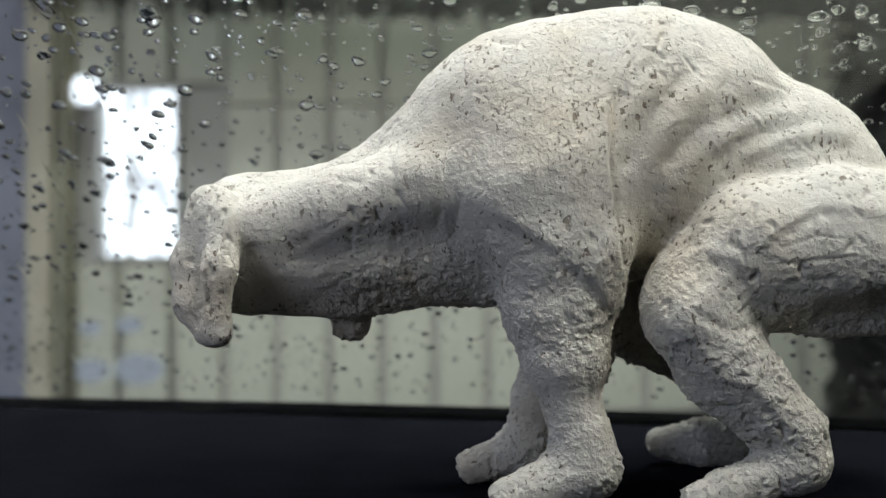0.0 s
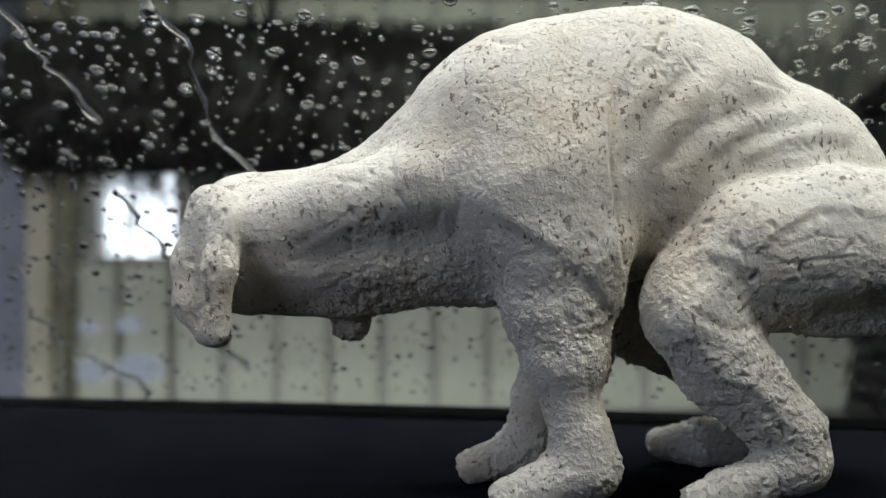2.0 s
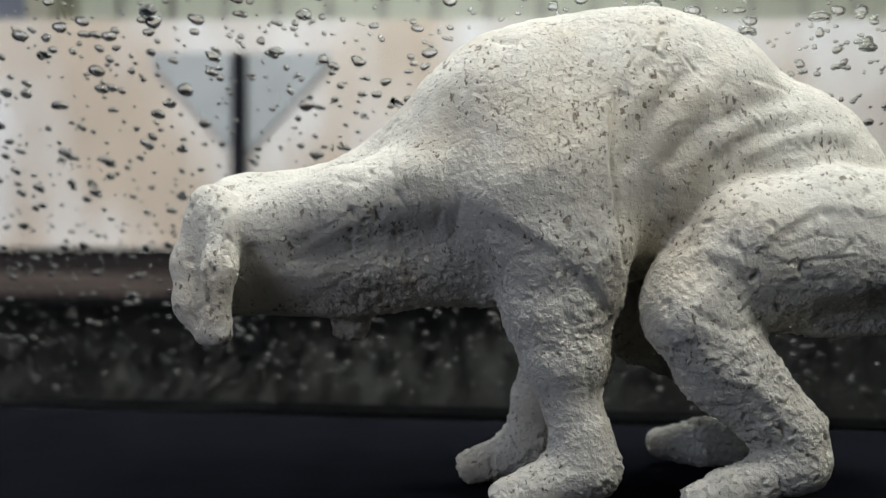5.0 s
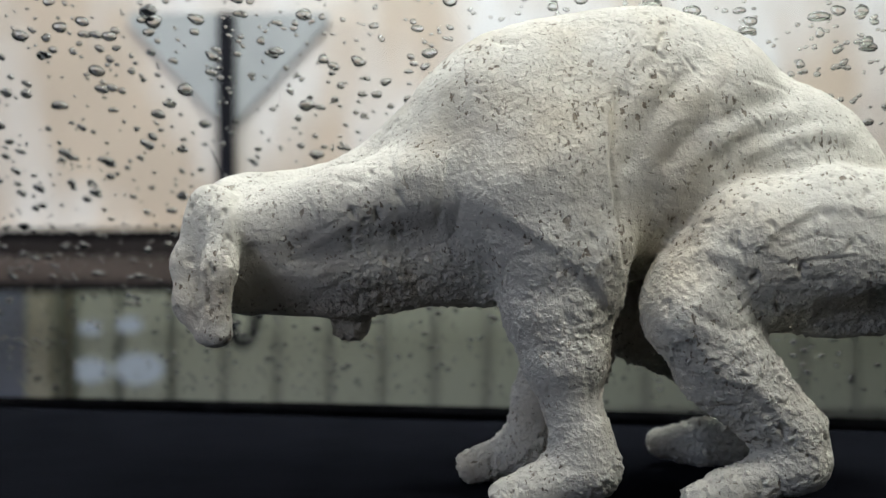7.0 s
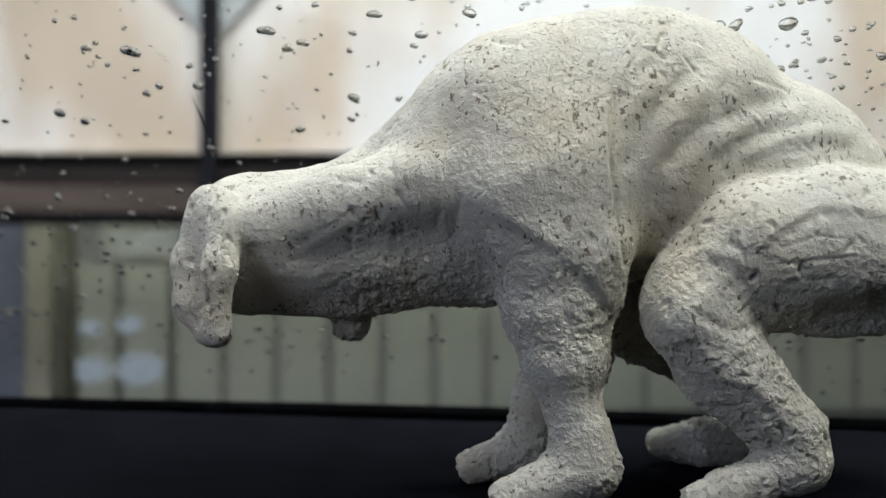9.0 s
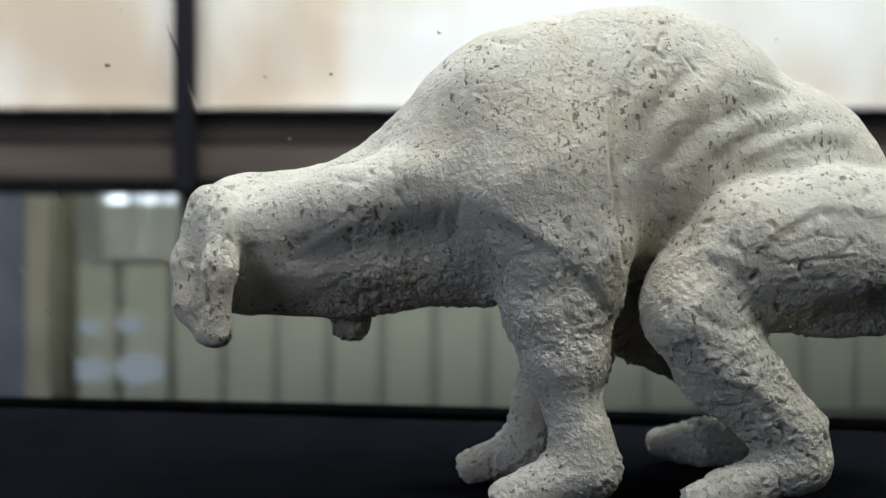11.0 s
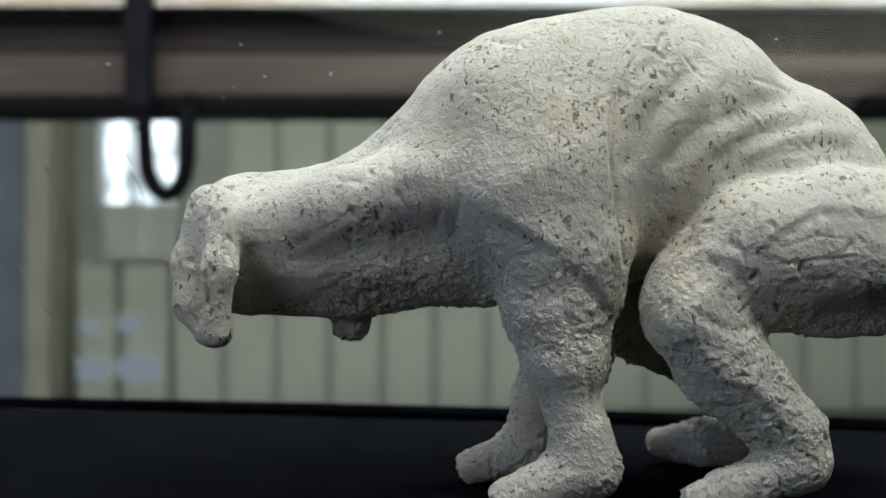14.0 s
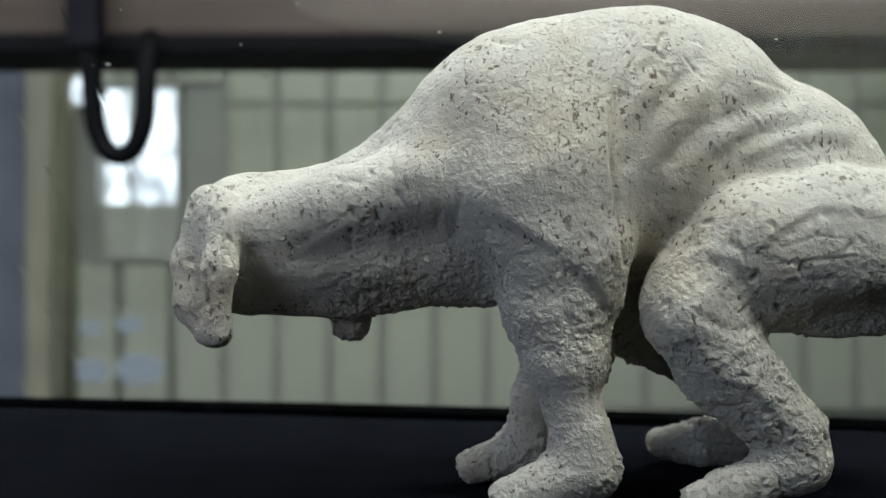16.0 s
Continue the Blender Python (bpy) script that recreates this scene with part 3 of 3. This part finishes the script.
    mark(-0.8, 0.20, (-9.16, 2.01), (-7.8, 2.38))
    mark(-2.0, 0.12, (2.14, 9.21), (3.18, 9.14))
    step(1.2, 0.74, 0.3, -1, (-9.24, 1.51), (-9.29, -0.72), (-9.24, -3.2))
    mark(-1.4, 0.30, (-2.09, 0.02), (-1.09, -1.46), (1.14, -2.21))
    mark(-1.5, 0.25, (11.32, -2.95), (12.81, -3.7), (13.93, -3.2))
    mark(1.2, 0.30, (9.83, -0.72), (11.57, 0.02), (13.56, -0.72))
    mark(-1.3, 0.20, (5.36, -2.95), (6.36, -4.94), (6.48, -6.93))
    mark(-1.0, 0.15, (4.74, -4.44), (4.62, -6.43))
    step(1.8, 0.87, 0.6, 1, (11.07, -5.44), (13.56, -6.18), (15.29, -7.92))
    rnd = random.Random(8)
    for _ in range(90):
        x, z = rnd.uniform(-8, 17), rnd.uniform(-6, 10)
        a = rnd.choice((0.5, 1.0, 1.3, 2.4)) + rnd.uniform(-0.3, 0.3)
        ln = rnd.uniform(0.08, 0.35)
        sel = np.abs(plane - np.array((x, z))).max(1) < ln + 0.3
        if sel.any():
            q, way = plane[sel] - np.array((x, z)), np.array((math.cos(a), math.sin(a)))
            gap = q - np.clip(q @ way, -ln, ln)[:, None] * way
            marks[sel] -= (0.0004 * np.exp(-(gap * gap).sum(1) / 0.05 ** 2) * facing[sel]).astype(np.float32)
    # crumbly crust on legs and chest, smoother pressed planes above, open pits in patches
    patch = np.clip(lattice_noise(verts, 38, 11) * 3.2 - 1.5, 0, 1)
    stroke = lattice_noise(verts * np.array((1.0, 1.0, 0.3), np.float32), 260, 12) - 0.5
    pits = np.clip(lattice_noise(verts * np.array((1.0, 1.0, 0.55), np.float32), 400, 6) - 0.70, 0, 1) * 5 * patch
    crumbs = np.clip(lattice_noise(verts, 480, 9) - 0.60, 0, 0.25) * 4 + np.clip(lattice_noise(verts, 850, 10) - 0.58, 0, 0.25) * 2.5
    disp = 0.0016 * f + 0.0008 * g + 0.00030 * stroke + 0.00028 * e + 0.00015 * fine + rough * (0.0005 * e + 0.0004 * fine + 0.0010 * crumbs) - pits * 0.0012 + marks
    verts = verts + nrm * disp[:, None]
    verts[:, 2] = np.maximum(verts[:, 2], 1.0425)
    me = bpy.data.meshes.new("dog_statue")
    me.vertices.add(len(verts))
    me.vertices.foreach_set("co", verts.ravel())
    me.loops.add(quads.size)
    me.loops.foreach_set("vertex_index", quads.ravel().astype(np.int32))
    me.polygons.add(len(quads))
    me.polygons.foreach_set("loop_start", np.arange(0, quads.size, 4, dtype=np.int32))
    me.polygons.foreach_set("use_smooth", np.ones(len(quads), bool))
    me.update(calc_edges=True)
    me.attributes.new("crust", "FLOAT", "POINT").data.foreach_set("value", rough.astype(np.float32))
    me.materials.append(CLAY)
    ob = new("dog_statue", me)
    tagged(ob, "rough pale cream clay dog sculpture crouching on the dashboard", "statue")
    return ob


# ---------- water on the glass ----------
def drop_field(name, label, count, seed, u0, u1, v0, v1, big, small, stretch=1.25):
    rnd = random.Random(seed)
    bm = bmesh.new()
    unit = bmesh.new()
    bmesh.ops.create_icosphere(unit, subdivisions=2, radius=1)
    vs = [v.co.copy() for v in unit.verts]
    fs = [[v.index for v in f.verts] for f in unit.faces]
    unit.free()
    for _ in range(count):
        u, v = rnd.uniform(u0, u1), rnd.uniform(v0, v1)
        r = small * (big / small) ** (rnd.random() ** 2.2) * min(1, 0.4 + 2.0 * v)
        a, b = r * rnd.uniform(0.9, stretch), r * rnd.uniform(0.75, 1.05)
        wob, ph = rnd.uniform(0, 0.25), rnd.uniform(0, 6.3)
        ring = []
        for p in vs:
            ang = math.atan2(p.y, p.x)
            k = 1 + wob * math.sin(2 * ang + ph) + 0.5 * wob * math.sin(3 * ang + 2 * ph)
            ring.append(bm.verts.new(on_glass(u + p.x * a * k, v + p.y * b * k, 0.0005 + max(p.z, -0.2) * r * 0.45)))
        for f in fs:
            bm.faces.new([ring[i] for i in f])
    ob = part(name, bm, WATER, None, smooth=True)
    ob.visible_shadow = False
    return tagged(ob, label, "water", kind="stuff")


def rivulet(u, v, length, seed):
    rnd = random.Random(seed)
    pts, taper = [], []
    x = u
    n = 26
    for i in range(n):
        x += rnd.uniform(-0.006, 0.006) + 0.0012
        pts.append(on_glass(x, v - length * i / n, 0.0006))
        taper.append((0.35 + 0.5 * rnd.random()) * (1.0 if i < n - 4 else 1.6))
    ob = part("water_rivulet", tube(pts, 0.0022, 8, taper=taper), WATER, None, smooth=True)
    ob.visible_shadow = False
    return tagged(ob, "clear water rivulet running down the wet windscreen", "water", "rivulets on the windscreen")


# ---------- the wash gantry ----------
def gantry():
    """Its own space: the origin is where the upright crosses the lower edge of the bar; x across, z up."""
    g = thing("dryer_gantry", "brown dryer bar with a tan splash panel above it", "gantry")
    part("splash_panel", box(-3.2, 5.2, 0.05, 0.08, 0.25, 1.19, 0.004), TAN, g, "tan plastic splash panel with white reflections painted on")
    part("panel_ledge", box(-3.2, 5.2, 0.0, 0.09, 0.235, 0.25), TAN, g)
    b = box(-5.12, 6.62, 0.02, 0.20, 0.035, 0.13, 0.012)
    part("bar", b, BROWN, g, "weathered brown bar")
    part("bar", box(-5.12, 6.62, 0.06, 0.20, 0.132, 0.232, 0.012), DARKBROWN, g, "dark brown upper bar")
    part("lower_lip", box(-5.12, 6.62, 0.0, 0.22, 0.0, 0.034, 0.006), RUBBER, g, "black rubber lip")
    part("upper_lip", box(-3.2, 5.2, 0.03, 0.058, 0.205, 0.234, 0.004), RUBBER, g, "black rubber lip")
    part("upright", box(-0.028, 0.028, -0.06, -0.01, 0.0, 1.03, 0.006), STEEL, g, "dark steel upright")
    b = bmesh.new()
    pts = [(0, 0.60), (0.37, 1.0), (0.37, 1.04), (-0.37, 1.04), (-0.37, 1.0)]
    lo = [b.verts.new((x, 0.0, z)) for x, z in pts]
    hi = [b.verts.new((x, 0.03, z)) for x, z in pts]
    b.faces.new(lo)
    b.faces.new(hi[::-1])
    for i in range(5):
        b.faces.new((lo[i], hi[i], hi[(i + 1) % 5], lo[(i + 1) % 5]))
    bmesh.ops.recalc_face_normals(b, faces=b.faces)
    part("gusset", b, GREYPLATE, g, "grey triangular gusset plate")
    pts = [(0, -0.035, 0.25), (0.004, -0.035, 0.05)] + [(0.06 - 0.046 * math.cos(q), -0.035, -0.10 - 0.09 * math.sin(q)) for q in [math.pi * i / 14 for i in range(15)]] + [(0.106, -0.03, -0.02), (0.104, 0.01, 0.03)]
    part("cable_loop", tube(pts, 0.019, 10), RUBBER, g, "hanging loop of black cable", smooth=True)
    return g


def shutter():
    """Slats added to dim the lower window, rising behind panels; origin at top edge."""
    g = thing("window_dimming_slats", "olive-grey slats added to dim the lower window as they rise", "shutter")
    for k in range(5):
        part("slat", box(-0.27, 0.27, -0.012, 0.012, -0.088 * (k + 1) + 0.003, -0.088 * k, 0.006), SLAT, g)
    return g


def portal():
    """The wheeled frame that carries the dryer bar; origin on the floor under the bar."""
    g = thing("wash_portal", "dark steel frame carrying the dryer bar along the bay", "gantry")
    for x in (-5.85, 5.85):
        part("column", box(x - 0.09, x + 0.09, 0.0, 0.24, 0.0, 3.8, 0.01), STEEL, g)
    part("crossbeam", box(-5.94, 5.94, 0.02, 0.22, 3.8, 3.95, 0.01), STEEL, g)
    return g


def brush(name, label, length, radius, seed):
    """A roller of many bristle tufts about its own z axis."""
    rnd = random.Random(seed)
    g = thing(name, label, "brush")
    part("shaft", tube([(0, 0, -length / 2), (0, 0, length / 2)], radius * 0.72, 20), BRISTLE, g, smooth=True)
    bm = bmesh.new()
    n = int(length * 800)
    for i in range(n):
        z = rnd.uniform(-length / 2, length / 2)
        a = rnd.uniform(0, 2 * math.pi)
        r = radius * rnd.uniform(0.9, 1.04)
        da = 0.10
        dz = rnd.uniform(-0.05, 0.05)
        c = [(0.06, a - 0.25, 0), (0.06, a + 0.25, 0.02), (r, a + da + 0.3, dz), (r * 0.98, a - da + 0.3, dz + 0.03)]
        vs = [bm.verts.new((q * math.cos(w), q * math.sin(w), z + k)) for q, w, k in c]
        bm.faces.new(vs)
    part("bristles", bm, BRISTLE, g, "dark soft bristles")
    return g


bay()
cabin()
dashboard()
windscreen()
dog()
GANTRY = gantry()
PORTAL = portal()
DIMMING_SLATS = shutter()
TOP_BRUSH = brush("top_brush", "dark horizontal roller brush of the wash machine", 4.8, 0.45, 3)
SIDE_BRUSH = brush("side_brush", "dark upright roller brush of the wash machine", 2.6, 0.4, 4)
DROPS = [drop_field("water_drops", "clear water drops beaded on the windscreen", 640, 10 + i, -0.36, 0.36, 0.04, 0.39, 0.0040, 0.0009) for i in range(6)]
DROPS.append(drop_field("water_drops", "dense small water drops near the edge of the windscreen", 420, 30, 0.19, 0.34, 0.10, 0.39, 0.0028, 0.0009))
LOW_DROPS = drop_field("water_drops", "fine bright water drops low on the windscreen", 360, 33, -0.34, 0.34, 0.025, 0.2, 0.0042, 0.0022)
SPECKS = drop_field("water_specks", "few tiny dried water specks on the windscreen", 90, 40, -0.4, 0.4, 0.12, 0.38, 0.0019, 0.0006)
RIVULETS = [rivulet(-0.165, 0.52, 0.17, 1), rivulet(-0.12, 0.55, 0.2, 2), rivulet(-0.21, 0.5, 0.16, 3), rivulet(-0.26, 0.47, 0.1, 4), rivulet(0.0, 0.56, 0.12, 5), rivulet(0.20, 0.60, 0.16, 6)]


# ---------- what moves ----------
def motions():
    bar_rows = [
        (0, pose(-0.861, 4.737, 3.405)),
        (1, pose(-0.861, 4.737, 2.829)),
        (2.1, pose(-0.859, 4.712, 2.234)),
        (2.4, pose(-0.857, 4.688, 1.992)),
        (2.7, pose(-0.857, 4.688, 1.769)),
        (3.0, pose(-0.857, 4.688, 1.616)),
        (3.5, pose(-0.857, 4.688, 1.373)),
        (3.9, pose(-0.853, 4.639, 1.135)),
        (4.2, pose(-0.849, 4.592, 0.985)),
        (5.2, pose(-0.831, 4.369, 0.921)),
        (6.3, pose(-0.811, 4.128, 0.970)),
        (7, pose(-0.799, 3.982, 0.990)),
        (8, pose(-0.781, 3.750, 1.025)),
        (8.3, pose(-0.778, 3.719, 1.096)),
        (8.6, pose(-0.774, 3.673, 1.179)),
        (9, pose(-0.764, 3.543, 1.235)),
        (9.2, pose(-0.759, 3.488, 1.241)),
        (11.3, pose(-0.717, 2.970, 1.333)),
        (12, pose(-0.705, 2.821, 1.378)),
        (12.5, pose(-0.696, 2.711, 1.428)),
        (12.8, pose(-0.695, 2.695, 1.462)),
        (13.6, pose(-0.679, 2.507, 1.456)),
        (14.2, pose(-0.666, 2.344, 1.464)),
        (14.5, pose(-0.659, 2.261, 1.464)),
        (15, pose(-0.651, 2.163, 1.480)),
        (15.5, pose(-0.643, 2.055, 1.501)),
        (16, pose(-0.633, 1.931, 1.506)),
    ]
    walk(GANTRY, bar_rows)
    walk(PORTAL, [(t, pose(0, m.translation.y, 0)) for t, m in bar_rows])
    walk(DIMMING_SLATS, [(0, pose(-2.14, 7.60, 1.07)), (4.5, pose(-2.14, 7.60, 1.07)), (10.5, pose(-2.14, 7.60, 1.475)), (16, pose(-2.14, 7.60, 1.475))])
    d = 5.35
    rows = []
    for i, (t, x, y, z) in enumerate(((0, 0.3, d, 2.75), (0.6, 0.3, d, 2.44), (0.9, 0.3, d, 2.28), (1.5, 0.3, d, 2.03), (2.1, 0.3, d, 1.81), (2.7, 0.3, d, 1.61), (3.5, 0.3, d, 1.37), (4.2, 0.3, d, 1.06), (4.8, 0.3, 5.2, 0.6), (5.5, 0.3, 3.0, 0.47), (6.3, 0.3, 1.25, 0.47), (16, 0.3, 1.25, 0.47))):
        rows.append((t, pose(x, y, z) @ Matrix.Rotation(radians(min(i, 10) * 70), 4, "X") @ Matrix.Rotation(radians(90), 4, "Y")))
    walk(TOP_BRUSH, rows)
    rows = []
    for i, (t, x) in enumerate(((0, 2.03), (0.6, 2.06), (1.2, 2.08), (1.8, 2.10), (2.4, 2.17), (3.0, 2.24), (3.6, 2.32), (5.0, 2.9), (16, 3.2))):
        rows.append((t, pose(x, 4.5, 1.31) @ Matrix.Rotation(radians(i * 60), 4, "Z")))
    walk(SIDE_BRUSH, rows)
    up = Vector((0, -math.cos(SLOPE), math.sin(SLOPE)))
    up = Matrix.Rotation(YAW, 3, "Z") @ up
    for i, ob in enumerate(DROPS):
        t = 7.5 + 0.22 * min(i, 5)
        walk(ob, [(0, pose(0, 0, 0)), (t, pose(0, 0, 0)), (t + 0.45, pose(*(up * 0.05))), (t + 1.2, pose(*(up * 0.40))), (16, pose(*(up * 0.41)))])
    walk(LOW_DROPS, [(0, pose(*(up * 0.44))), (2.0, pose(*(up * 0.40))), (3.2, pose(*(up * 0.01))), (8.4, pose(0, 0, 0)), (9.0, pose(*(up * 0.03))), (10.3, pose(*(up * 0.44))), (16, pose(*(up * 0.45)))])
    for i, ob in enumerate(RIVULETS):
        t = (0.2, 0.8, 1.4, 0.0, 3.3, 3.1)[i]
        walk(ob, [(0, pose(0, 0, 0)), (t, pose(*(up * -0.02))), (t + 1.5, pose(*(up * -0.22))), (t + 3.5, pose(*(up * -0.62))), (16, pose(*(up * -0.63)))])


motions()
